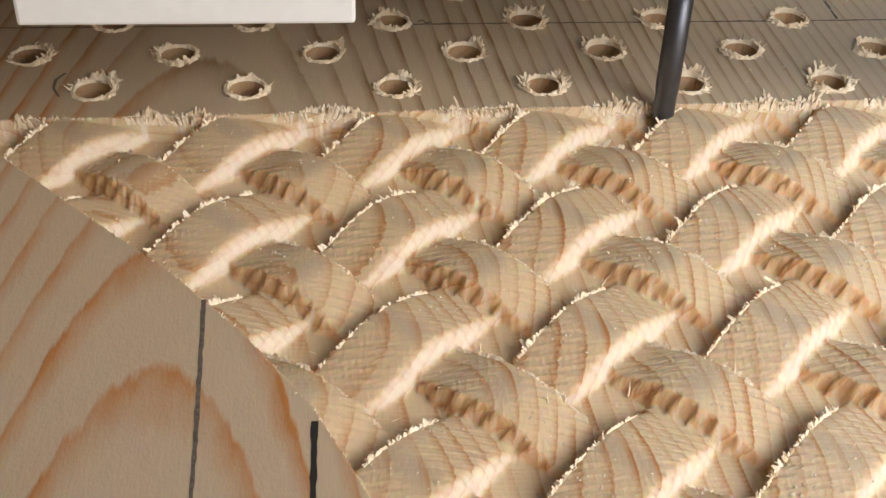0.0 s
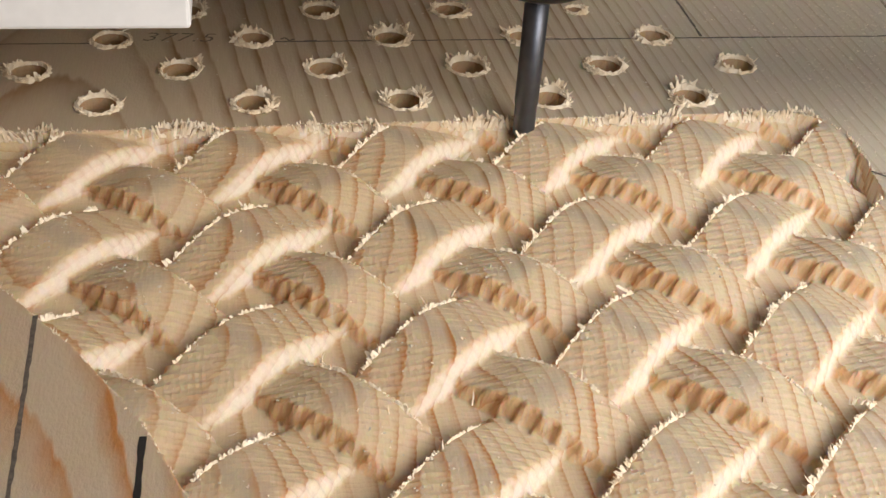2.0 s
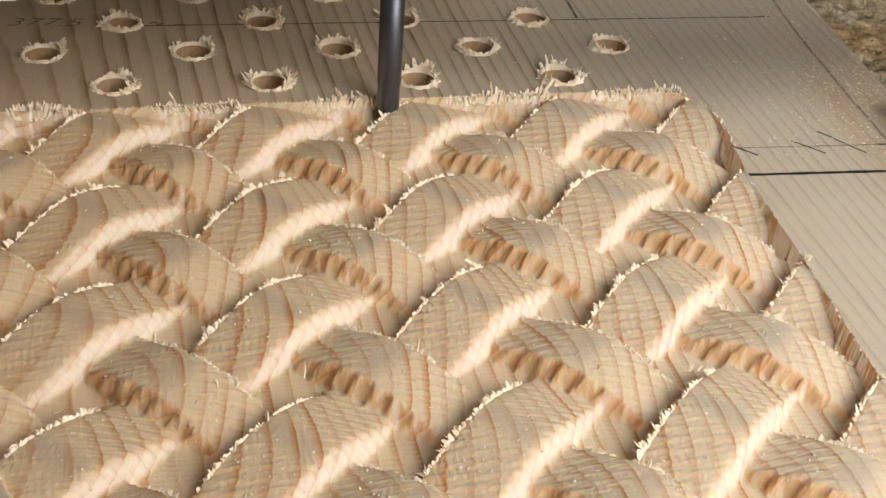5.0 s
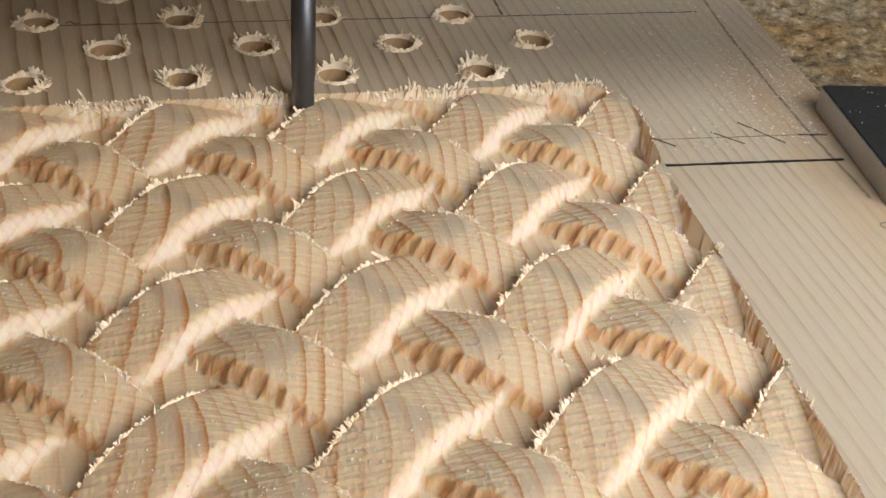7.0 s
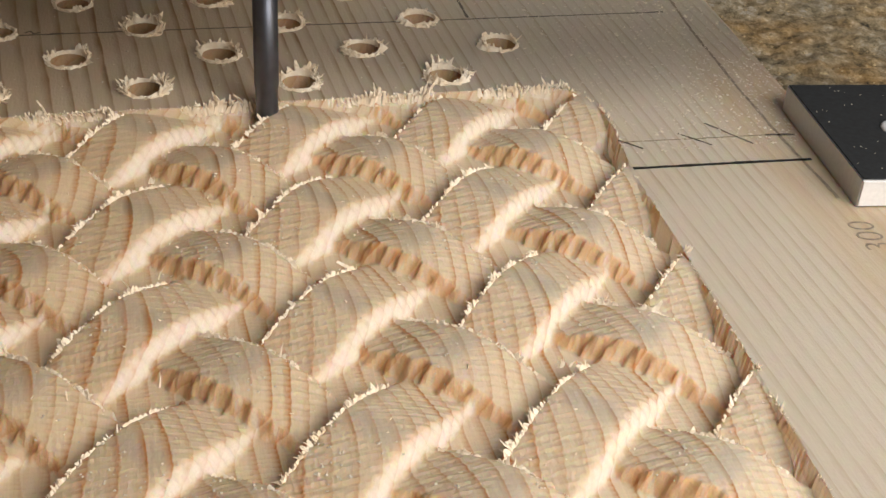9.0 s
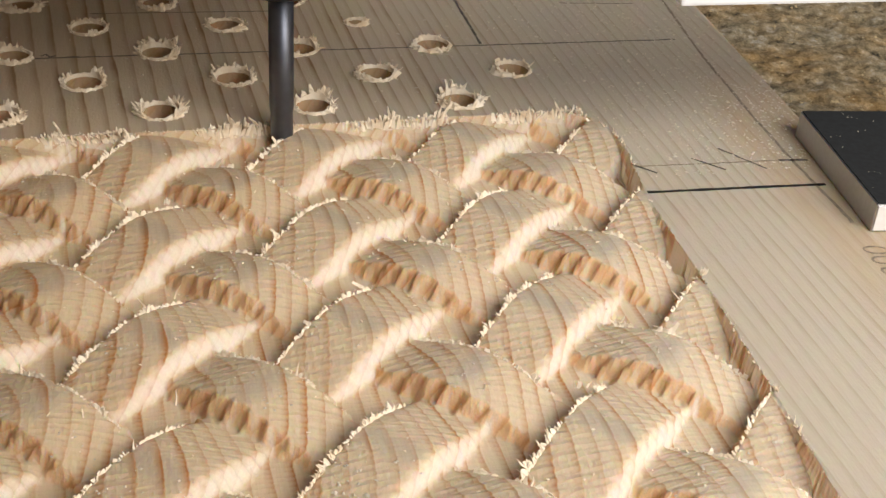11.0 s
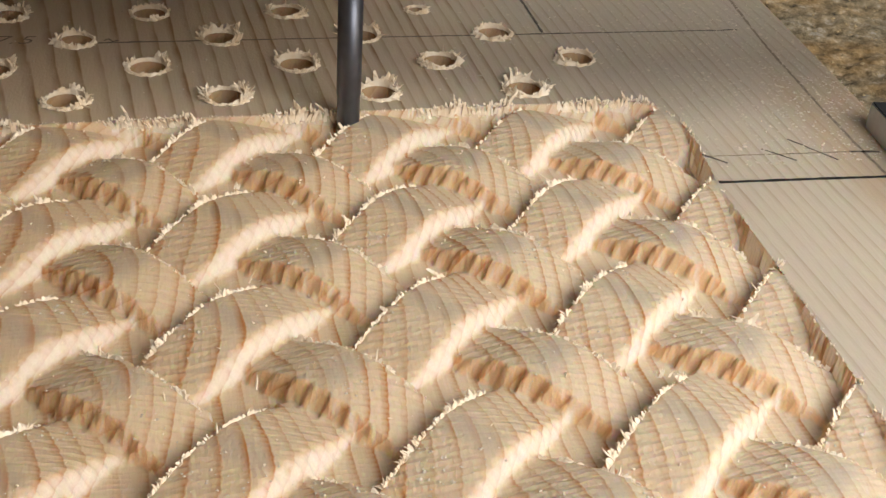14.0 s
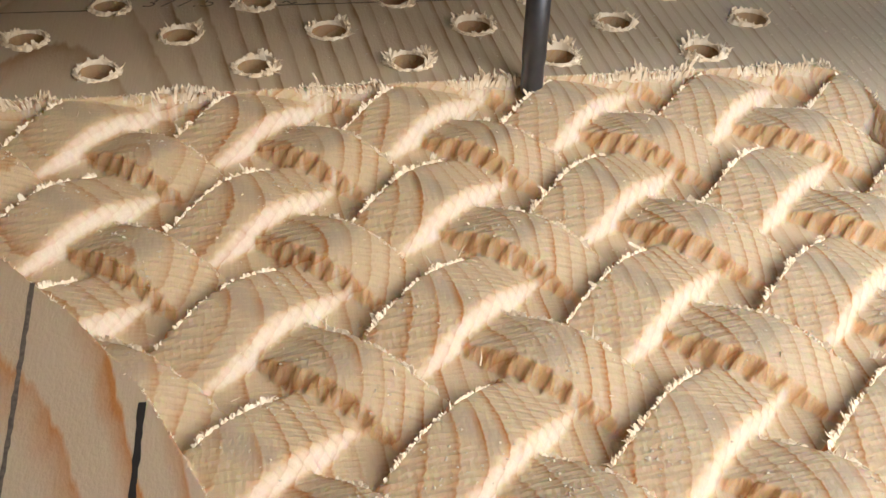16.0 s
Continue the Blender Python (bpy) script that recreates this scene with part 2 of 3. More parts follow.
def lathe(profile, n=48):
    """A turned body round z from (radius, height) pairs."""
    bm = bmesh.new()
    rings = [[bm.verts.new((r * math.cos(2 * math.pi * i / n), r * math.sin(2 * math.pi * i / n), z)) for i in range(n)] for r, z in profile]
    for a, b in zip(rings, rings[1:]):
        for i in range(n):
            f = bm.faces.new((a[i], a[(i + 1) % n], b[(i + 1) % n], b[i]))
            f.smooth = True
    bm.faces.new(rings[0][::-1])
    bm.faces.new(rings[-1])
    return bm


# ---- the weave: two sets of crossing strands, each over and under the other ----
PX, PY, OX, OY = 40.0, 39.4, -3.0, -98.0      # period and the place of one crossing, in mm
DEPTH, WIDTH, PITCH = 6.7, 13.2, 40 / math.sqrt(2)


PATCHES = {k: np.random.default_rng(k).uniform(-1, 1, (256, 256)) for k in (21, 22, 23, 24, 31)}


def patchy(x, y, size, seed):
    """Smooth random values from -1 to 1, in patches of that many mm."""
    g = PATCHES[seed]
    u, v = np.asarray(x) / size + 128, np.asarray(y) / size + 128
    i, j = np.floor(u).astype(int), np.floor(v).astype(int)
    a, b = u - i, v - j
    a, b = a * a * (3 - 2 * a), b * b * (3 - 2 * b)
    c = lambda p, q: g[(i + p) % 256, (j + q) % 256]
    return (c(0, 0) * (1 - a) + c(1, 0) * a) * (1 - b) + (c(0, 1) * (1 - a) + c(1, 1) * a) * b


def weave(x, y):
    ragged = 0.32 * patchy(x, y, 0.9, 21) + 0.25 * patchy(x, y, 2.6, 22)
    x, y = x + 0.45 * patchy(x, y, 14, 23), y + 0.45 * patchy(x, y, 14, 24)
    # the cutter's side-by-side passes flute the steep flanks
    x = x + 0.62 * (1 - 2 * np.abs(np.sin(math.pi * (y + 0.25 * x) / 2.4)))
    a, b = (x - OX - 0.0126 * y) * 40 / PX, (y - OY) * 40 / PY
    u, v = (a + b) / math.sqrt(2), (a - b) / math.sqrt(2)

    def strand(along, across, shift, extra):
        # extra: how much wider the strand is on its sunny side, where its edge rolls over
        k = np.round((across - extra / 2) / PITCH)
        aside = across - k * PITCH
        sunny = (aside > 0) & (extra > 0)
        dist = np.where(sunny, aside - extra, np.abs(aside)) + ragged * np.where(sunny, 0.5, 1.0)
        off = dist / (WIDTH / 2)
        top = -DEPTH / 2 * (1 - np.cos(math.pi * (along - (k + shift) * PITCH) / PITCH))
        sharp = np.clip(dist - WIDTH / 2, 0, 9) * 4.6
        e = np.clip(dist - WIDTH / 2 + 1.0, 0, 12)
        rolled = np.where(e < 2.0, 1.1 * e * e, 4.4 + 4.4 * (e - 2.0))
        return top - 0.5 * np.clip(off, 0, 1) ** 4 - np.where(sunny, rolled, sharp)

    return np.maximum(np.maximum(strand(u, v, 0, 2.3), strand(v, u, 1, 0.0)), -7.2)


# outline of the carved pocket, anticlockwise from its near right end
OUTLINE = [(27.5, -215), (31.5, -132), (33.0, -92), (33.8, -56), (36.6, -36), (37.0, -24), (34.6, -14), (27, -9.8), (18, -9.5), (-45, -10.8),
           (-125, -12.8), (-222, -14.5), (-228, -20), (-218, -31), (-194, -56.7), (-173, -78.5), (-155, -101.5), (-141, -124), (-131, -147), (-123, -170), (-112, -215)]


def outline_distance(x, y):
    """Signed distance to the outline, positive inside, and the nearest point on it."""
    best = np.full(x.shape, 1e9)
    nx, ny = np.zeros(x.shape), np.zeros(x.shape)
    inside = np.zeros(x.shape, bool)
    for (x0, y0), (x1, y1) in zip(OUTLINE, OUTLINE[1:] + OUTLINE[:1]):
        ex, ey = x1 - x0, y1 - y0
        t = np.clip(((x - x0) * ex + (y - y0) * ey) / (ex * ex + ey * ey), 0, 1)
        qx, qy = x0 + t * ex, y0 + t * ey
        d = np.hypot(x - qx, y - qy)
        m = d < best
        best, nx, ny = np.where(m, d, best), np.where(m, qx, nx), np.where(m, qy, ny)
        if ey:
            inside ^= ((y0 > y) != (y1 > y)) & (x < ex * (y - y0) / ey + x0)
    return np.where(inside, best, -best), nx, ny


# drilled holes still to be carved: a staggered grid
ROW, HOLE_R = 19.4, 5.0
HOLES = []
for r in range(5):
    for i in range(-13, 3):
        c = i / 2
        if (i + r) % 2 == 0 and c <= (0.5 if r % 2 else 0.0) - (0.5 if r > 2 else 0):
            HOLES.append((c * 40 + 0.0126 * r * ROW, r * ROW, HOLE_R * (0.62 if (r == 3 and i == -1) else 1.0)))

STEP = 0.45
BOARD_T = 22.0


def board_heights():
    xs = np.concatenate([np.linspace(-420, -242, 10), np.arange(-240, 42, STEP), np.arange(42, 96, 1.5), [96.0]])
    ys = np.concatenate([np.linspace(-430, -190, 10), np.arange(-184, 92, STEP), np.linspace(94, 300, 12)])
    gx, gy = np.meshgrid(xs, ys)
    h = weave(gx, gy)
    # what a round-nosed cutter can reach
    rad, k = 0.95, 2
    def sweep(f, sign):
        out = np.full(f.shape, -1e9 if sign > 0 else 1e9)
        pad = np.pad(f, k, mode="edge")
        for i in range(-k, k + 1):
            for j in range(-k, k + 1):
                d2 = (i * i + j * j) * STEP * STEP
                if d2 <= rad * rad:
                    drop = rad - math.sqrt(rad * rad - d2)
                    s = pad[k + i:k + i + f.shape[0], k + j:k + j + f.shape[1]]
                    out = np.maximum(out, s - drop) if sign > 0 else np.minimum(out, s + drop)
        return out
    h = sweep(sweep(h, 1), -1)
    # passes of the cutter, side by side
    h = h - 0.10 * np.abs(np.sin(math.pi * gy / 1.25)) ** 2 - 0.06 * np.abs(np.sin(math.pi * (gx + 0.2 * gy) / 1.5)) ** 2
    rng = np.random.default_rng(4)
    h = h + rng.normal(0, 0.028, h.shape)
    h = np.minimum(h, -0.05)
    d, qx, qy = outline_distance(gx, gy)
    z = np.where(d > 0.25 + 0.25 * patchy(gx, gy, 1.1, 31), h, 0.0)
    snap = np.abs(d) < 0.5 * STEP * 1.3
    px, py = np.where(snap, qx, gx), np.where(snap, qy, gy)
    z = np.where(snap, 0.0, z)
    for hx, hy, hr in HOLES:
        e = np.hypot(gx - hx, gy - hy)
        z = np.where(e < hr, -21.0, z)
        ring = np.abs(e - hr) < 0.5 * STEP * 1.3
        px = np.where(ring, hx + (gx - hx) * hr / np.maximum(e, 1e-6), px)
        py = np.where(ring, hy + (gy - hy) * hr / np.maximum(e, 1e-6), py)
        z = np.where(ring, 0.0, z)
    # the board's long edge runs a little askew
    px = np.where(gx > 95.9, 94.2 + 0.045 * (gy - 20), np.where(gx > 80, np.minimum(px, 94.0 + 0.045 * (gy - 20)), px))
    return px, py, z


def build_board():
    px, py, z = board_heights()
    n, m = z.shape
    top = np.stack([px, py, z], -1).reshape(-1, 3) * MM
    idx = np.arange(n * m).reshape(n, m)
    quads = np.stack([idx[:-1, :-1], idx[:-1, 1:], idx[1:, 1:], idx[1:, :-1]], -1).reshape(-1, 4)
    rim = np.concatenate([idx[0, :], idx[1:, -1], idx[-1, -2::-1], idx[-2:0:-1, 0]])
    low = top[rim].copy()
    low[:, 2] = -BOARD_T * MM
    base = len(top) + np.arange(len(rim))
    side = np.stack([rim, base, np.roll(base, -1), np.roll(rim, -1)], -1)
    verts = np.concatenate([top, low])
    faces = np.concatenate([quads, side])
    me = bpy.data.meshes.new("pine_board")
    me.vertices.add(len(verts))
    me.vertices.foreach_set("co", verts.ravel())
    me.loops.add(faces.size)
    me.loops.foreach_set("vertex_index", faces.ravel().astype(np.int32))
    me.polygons.add(len(faces))
    me.polygons.foreach_set("loop_start", np.arange(0, faces.size, 4, dtype=np.int32))
    me.polygons.foreach_set("loop_total", np.full(len(faces), 4, dtype=np.int32))
    me.update(calc_edges=True)
    me.validate()
    me.materials.append(PINE)
    me.polygons.foreach_set("use_smooth", [True] * len(me.polygons))
    ob = new("pine_board", me)
    return tagged(ob, "pale pine board, half carved with a basket weave, drilled beyond", "board")


board = build_board()

# ---- the machine bed ----
gx2, gy2 = np.meshgrid(np.arange(90, 290, 1.1), np.arange(-160, 330, 1.1))
bed_me = mesh_of("spoilboard", [(-3, -3, -0.0221), (3, -3, -0.0221), (3, 3, -0.0221), (-3, 3, -0.0221)], [(0, 1, 2, 3)], DUSTY)
tagged(new("floor", bed_me), "fibreboard machine bed under loose sawdust", "machine bed", kind="structure")
lumps = 1.3 * patchy(gx2, gy2, 16, 21) + 1.0 * patchy(gx2, gy2, 6.5, 22) + 0.8 * patchy(gx2, gy2, 3.1, 23) + 0.5 * patchy(gx2, gy2, 1.6, 24)
lumps = lumps.ravel()
fine = np.random.default_rng(2).normal(0, 0.35, lumps.shape)
dv = np.stack([gx2.ravel(), gy2.ravel(), -20.0 + 0.75 * lumps + 0.5 * fine], -1) * MM
nn, mm = gx2.shape
ii = np.arange(nn * mm).reshape(nn, mm)
tagged(new("sawdust", mesh_of("sawdust", dv, np.stack([ii[:-1, :-1], ii[:-1, 1:], ii[1:, 1:], ii[1:, :-1]], -1).reshape(-1, 4).tolist(), DUSTY, True)),
       "yellow-brown clumped sawdust lying on the machine bed", "sawdust", kind="stuff")

# ---- unseen walls, added to keep the sky's light off the left side ----
WALL = plain("added_wall_brown", (0.34, 0.25, 0.16), 0.8, 0, 0.05, 6)
WX0, WY0, WY1, WZ0, WZ1 = -0.75, -2.2, 2.4, -0.0221, 2.0
for nm, (xa, ya, za), (xb, yb, zb) in (
        ("added_wall_west", (WX0 - 0.1, WY0, WZ0), (WX0, WY1, WZ1)), ("added_wall_north", (WX0, WY1, WZ0), (-0.05, WY1 + 0.1, WZ1))):
    tagged(part(nm, box(xa, ya, za, xb, yb, zb), WALL, None), "unseen plain brown wall, added to block sky light", "wall", kind="structure")

# ---- clamp plate on the board's edge ----
clamp = tagged(new("clamp_plate"), "black-topped aluminium clamp plate with bare milled sides", "clamp")
clamp.matrix_world = pose(0.0812, -0.0795, 0.0001, 0, 0, -5.5)
part("body", box(0, 0, 0, 0.075, 0.050, 0.0073, 0.0003), ALUMINIUM, clamp)
part("top_face", box(0.0004, 0.0004, 0.0073, 0.0746, 0.0496, 0.0076), ANODISED, clamp, "black anodised top with dust specks")
part("end_face", box(0.0004, -0.0003, 0.0005, 0.0746, 0.0002, 0.0069), BRIGHT, clamp, "bright milled end face")
bolt = lathe([(0.0042, 0.0074), (0.0042, 0.0079), (0.0036, 0.0084), (0.0022, 0.0084), (0.0018, 0.0078)], 24)
bmesh.ops.translate(bolt, verts=bolt.verts[:], vec=(0.0195, 0.0245, 0))
part("bolt", bolt, BRIGHT, clamp, "bright round bolt head")

# ---- spindle with its cutter, its carriage and the two white guide blocks ----
BITX, BITY, BITZ = -0.0500, -0.0145, -0.0032
spindle = tagged(new("milling_spindle"), "black collet nut holding a dark round-nosed cutter", "spindle")
spindle.matrix_world = pose(BITX, BITY, BITZ)
part("cutter", lathe([(0.0008, 0.0), (0.0020, 0.0004), (0.0026, 0.0010), (0.0029, 0.0022), (0.00285, 0.009), (0.0031, 0.0105), (0.0031, 0.047)]), CARBIDE, spindle, "dark steel ball-nosed cutter")
part("collet_nut", lathe([(0.0085, 0.0420), (0.0115, 0.0425), (0.0135, 0.0437), (0.0147, 0.0460), (0.0150, 0.051), (0.0150, 0.072), (0.012, 0.074)]), BLACK_STEEL, spindle)
part("spindle_body", lathe([(0.010, 0.073), (0.0125, 0.074), (0.0125, 0.085), (0.0325, 0.0855), (0.0325, 0.26)]), ALUMINIUM, spindle)
# unseen block, added to cast shade on the board's far left
part("added_shade_block", box(-0.050, -0.060, 0.0875, 0.030, 0.05, 0.26, 0.008), BLACK_STEEL, spindle)
# unseen plate: carries the left block, sized to shade the board's far part
part("added_shade_plate", box(-0.30, -0.046, 0.0642, 0.045, 0.16, 0.085, 0.001), WHITE_PLASTIC, spindle)
part("carriage_arm", box(0.045, -0.046, 0.0642, 0.24, -0.034, 0.085, 0.001), WHITE_PLASTIC, spindle)
for sx in (-1, 1):
    blk = box(min(sx * 0.082, sx * 0.150), -0.047, 0.053, 0.24 if sx > 0 else -0.082, -0.033, 0.064, 0.0008)
    part("guide_block", blk, WHITE_PLASTIC, spindle, "white plastic guide block")


# ---- pencil and marker lines on the board ----
rnd = random.Random(11)


def stroke(name, pts, width, mat, wobble=0.12):
    """A drawn line: a thin strip of ink that wavers a little, in mm."""
    path = []
    for (x0, y0), (x1, y1) in zip(pts, pts[1:]):
        n = max(2, int(math.hypot(x1 - x0, y1 - y0) / 2.0))
        path += [(x0 + (x1 - x0) * i / n, y0 + (y1 - y0) * i / n) for i in range(n)]
    path.append(pts[-1])
    vs, fs = [], []
    for i, (x, y) in enumerate(path):
        a, b = path[max(i - 1, 0)], path[min(i + 1, len(path) - 1)]
        dx, dy = b[0] - a[0], b[1] - a[1]
        d = math.hypot(dx, dy) or 1
        w = width / 2 * rnd.uniform(0.65, 1.15)
        ox, oy = rnd.gauss(0, wobble * 0.5), rnd.gauss(0, wobble * 0.5)
        for s in (-1, 1):
            vs.append(((x + ox - s * dy / d * w) * MM, (y + oy + s * dx / d * w) * MM, 0.00006))
        if i:
            fs.append((2 * i - 2, 2 * i, 2 * i + 1, 2 * i - 1))
    ob = new(name, mesh_of(name, vs, fs, mat))
    ob.parent = board
    return tagged(ob, "black marker line" if mat is MARKER else "dark pencil line")


def clear_of_holes(x0, x1, y):
    """The stretches of a level line that no hole cuts."""
    cuts = sorted((hx - hr - 0.6, hx + hr + 0.6) for hx, hy, hr in HOLES if abs(hy - y) < hr)
    out, at = [], x0
    for a, b in cuts:
        if b < x0 or a > x1:
            continue
        if a > at:
            out.append((at, a))
        at = max(at, b)
    if at < x1:
        out.append((at, x1))
    return out


for xa, xb in clear_of_holes(-300, 78, 37.3):
    if -156 < (xa + xb) / 2 < -100:
        continue
    stroke("pencil_line", [(xa, 37.0 + 0.006 * (xa + 100)), (xb, 37.0 + 0.006 * (xb + 100))], 0.75, GRAPHITE)
stroke("pencil_line", [(15.6, 38.6), (15.8, 110)], 0.9, GRAPHITE)
stroke("pencil_line", [(-99, 70), (-39, 69)], 0.6, GRAPHITE)
stroke("pencil_line", [(50, 71), (75, 69)], 0.6, GRAPHITE)
stroke("pencil_line", [(92, 110), (86.8, 73.5), (82.0, 28), (79.8, -10), (78.8, -44), (79.2, -75)], 1.0, FAINT, 0.2)
stroke("marker_line", [(34.4, -55.4), (57, -55.7), (81.5, -56.2)], 1.25, MARKER, 0.08)
stroke("pencil_line", [(36, -42.2), (60, -42.6), (75, -42.6)], 0.5, FAINT)
stroke("pencil_line", [(75, -42.6), (83, -43.2)], 1.0, GRAPHITE)
for p, q in (((35.6, -41.1), (40.4, -46.1)), ((52.2, -39.4), (59.0, -46.1)), ((61.6, -34.7), (70.0, -46.7))):
    stroke("pencil_tick", [p, q], 0.7, GRAPHITE)
stroke("pencil_line", [(-164.9, -88.6), (-163.9, -118), (-162.8, -160)], 1.0, GRAPHITE)
stroke("marker_line", [(-141.7, -125.6), (-142.1, -150), (-142.4, -175)], 1.35, MARKER, 0.08)
stroke("pencil_tick", [(-208.6, 9.6), (-210.6, 6.0), (-210.6, 1.5), (-208.4, -3.1)], 0.8, GRAPHITE, 0.05)
stroke("pencil_tick", [(-111.8, 38.4), (-110.5, 39.6), (-109.3, 37.6), (-107.6, 38.6)], 0.8, GRAPHITE, 0.05)
stroke("pencil_tick", [(-105, 37.4), (-100.6, 37.4)], 0.8, GRAPHITE, 0.05)


def written(text, x, y, size, turn, mat, slant=0.0, stretch=1.0):
    cu = bpy.data.curves.new("handwriting", "FONT")
    cu.body, cu.size, cu.extrude, cu.shear, cu.offset = text, size, 0.00003, slant, -0.00016
    cu.materials.append(mat)
    ob = new("handwriting", cu)
    dg = bpy.context.evaluated_depsgraph_get()
    me = bpy.data.meshes.new_from_object(ob.evaluated_get(dg))
    bpy.data.objects.remove(ob)
    me.materials.clear()
    me.materials.append(mat)
    t_ob = new("handwriting", me)
    t_ob.parent = board
    t_ob.matrix_basis = pose(x * MM, y * MM, 0.00008, 0, 0, turn) @ Matrix.Diagonal((stretch, 1, 1, 1))
    return tagged(t_ob, "pencilled number %s" % text)


written("377.5", -151.6, 38.2, 0.0078, -3, GRAPHITE, 0.25, 1.2)
written("300", 81.2, -98.6, 0.0092, 88, FAINT, 0.1, 0.95)


# ---- torn fibres: along cut edges, round the drilled holes, on the far wall ----
class Fuzz:
    """Gathers many small tapered splinters into one mesh."""

    def __init__(self, seed):
        self.v, self.f, self.r = [], [], random.Random(seed)

    def splinter(self, base, way, length, width, curl=0.4):
        r = self.r
        d = Vector(way).normalized()
        side = d.cross(Vector((r.gauss(0, 1), r.gauss(0, 1), r.gauss(0, 1)))).normalized()
        out = d.cross(side)
        b = Vector(base)
        bend = (side * r.uniform(-1, 1) + out * r.uniform(-1, 1)) * curl * length
        n = len(self.v)
        thick = width * 0.45
        for t, w in ((0.0, 1.0), (0.5, 0.8)):
            c = b + d * length * t + bend * t * t
            self.v += [c + side * width * w / 2, c - side * width * w / 2, c + out * thick * w]
        self.v.append(b + d * length + bend)
        for k in range(3):
            j = (k + 1) % 3
            self.f += [(n + k, n + j, n + 3 + j, n + 3 + k), (n + 3 + k, n + 3 + j, n + 6)]

    def flap(self, base, way, across, length, width):
        """A torn shred: a thin bent strip with a ragged tip."""
        r = self.r
        d, c = Vector(way).normalized(), Vector(across).normalized()
        nrm = d.cross(c).normalized()
        bend = nrm * r.uniform(-0.5, 0.5) * length
        n, b = len(self.v), Vector(base)
        for side in (0.0, 0.22):
            for t, w in ((0.0, 1.0), (0.55, r.uniform(0.8, 1.1)), (1.0, r.uniform(0.35, 0.8))):
                m = b + d * length * t + bend * t * t + nrm * side * (1 - 0.6 * t)
                for s in (-1, 1):
                    self.v.append(m + c * s * width * w / 2 + (d * length * r.uniform(-0.3, 0.15) if t == 1.0 else d * 0))
        for t in range(2):
            a = n + 2 * t
            self.f += [(a, a + 1, a + 3, a + 2), (a + 6, a + 8, a + 9, a + 7), (a, a + 2, a + 8, a + 6), (a + 1, a + 7, a + 9, a + 3)]
        self.f += [(n + 4, n + 5, n + 11, n + 10)]

    def lump(self, at, size, flat=0.6):
        """A crumb: an uneven eight-sided grain."""
        r, n, b = self.r, len(self.v), Vector(at)
        turn = r.uniform(0, 6.3)
        for k in range(4):
            a = turn + k * math.pi / 2
            self.v.append(b + Vector((math.cos(a), math.sin(a), r.uniform(-0.2, 0.2) * flat)) * size * r.uniform(0.3, 0.7))
        self.v += [b + Vector((0, 0, size * flat * r.uniform(0.35, 0.7))), b - Vector((0, 0, size * flat * 0.4))]
        for k in range(4):
            j = (k + 1) % 4
            self.f += [(n + k, n + j, n + 4), (n + j, n + k, n + 5)]

    def mesh(self, name, mat=None):
        return mesh_of(name, [tuple(p * MM) for p in self.v], self.f, mat or FIBRE)


def carved(x, y):
    return float(weave(np.array([x]), np.array([y]))[0])


def inside(x, y):
    return float(outline_distance(np.array([x]), np.array([y]))[0][0])


# far edges of every strand's crest
fz = Fuzz(3)
crest = []
for i in range(-7, 3):
    for j in range(-4, 5):
        for shift, su, sv in ((0.0, (1, 1), (-1, 1)), (0.5, (1, -1), (1, 1))):
            cx, cy = OX + (i + shift) * PX, OY + (j + shift) * PY
            for k in range(210):
                u = fz.r.uniform(-17, 15)
                w = WIDTH / 2 - 0.25
                x = cx + (u * su[0] + w * sv[0]) / math.sqrt(2)
                y = cy + (u * su[1] + w * sv[1]) / math.sqrt(2) * PY / 40
                crest.append((x + 0.0126 * y, y, u, sv, shift))
cxy = np.array([(c[0], c[1]) for c in crest])
cin = outline_distance(cxy[:, 0], cxy[:, 1])[0]
chs = np.maximum(weave(cxy[:, 0], cxy[:, 1]), weave(cxy[:, 0] + 0.3, cxy[:, 1] - 0.3))
clump = [noise.noise(Vector((c[0] * 0.22, c[1] * 0.22, 0))) for c in crest]
for (x, y, u, sv, shift), d, h, cl in zip(crest, cin, chs, clump):
    if d < 0.8 or h < -7.0 or y < -165:
        continue
    amount = (0.7 if shift == 0 else 0.35) + cl * 1.3
    if fz.r.random() > amount:
        continue
    ln = fz.r.uniform(0.4, 1.1) * (0.8 + max(cl, 0) * 2.4) * (1.0 if shift == 0 else 0.75)
    if fz.r.random() < 0.012:
        ln *= 3.2
    if fz.r.random() < 0.55:
        fz.flap((x - sv[0] * 0.35, y - sv[1] * 0.35, h - 0.3), (sv[0] * 0.8 + fz.r.gauss(0, 0.4), sv[1] * 0.8 + fz.r.gauss(0, 0.4), fz.r.uniform(0.4, 1.2)),
                (sv[1], -sv[0], fz.r.gauss(0, 0.4)), ln * 0.75 + 0.35, fz.r.uniform(0.5, 1.3))
        continue
    fz.splinter((x - sv[0] * 0.2, y - sv[1] * 0.2, h - 0.25), (sv[0] * 0.7 + fz.r.gauss(0, 0.5), sv[1] * 0.7 + fz.r.gauss(0, 0.5), fz.r.uniform(0.3, 1.3)), ln, fz.r.uniform(0.28, 0.6), 0.7)
tagged(new("crest_fuzz", fz.mesh("crest_fuzz")), "pale torn wood fibres along the carved crests", "wood fibres", kind="stuff")

# the ragged far edge and its wall: combed fibres, longest where a strand dives under the edge
fe = Fuzz(5)


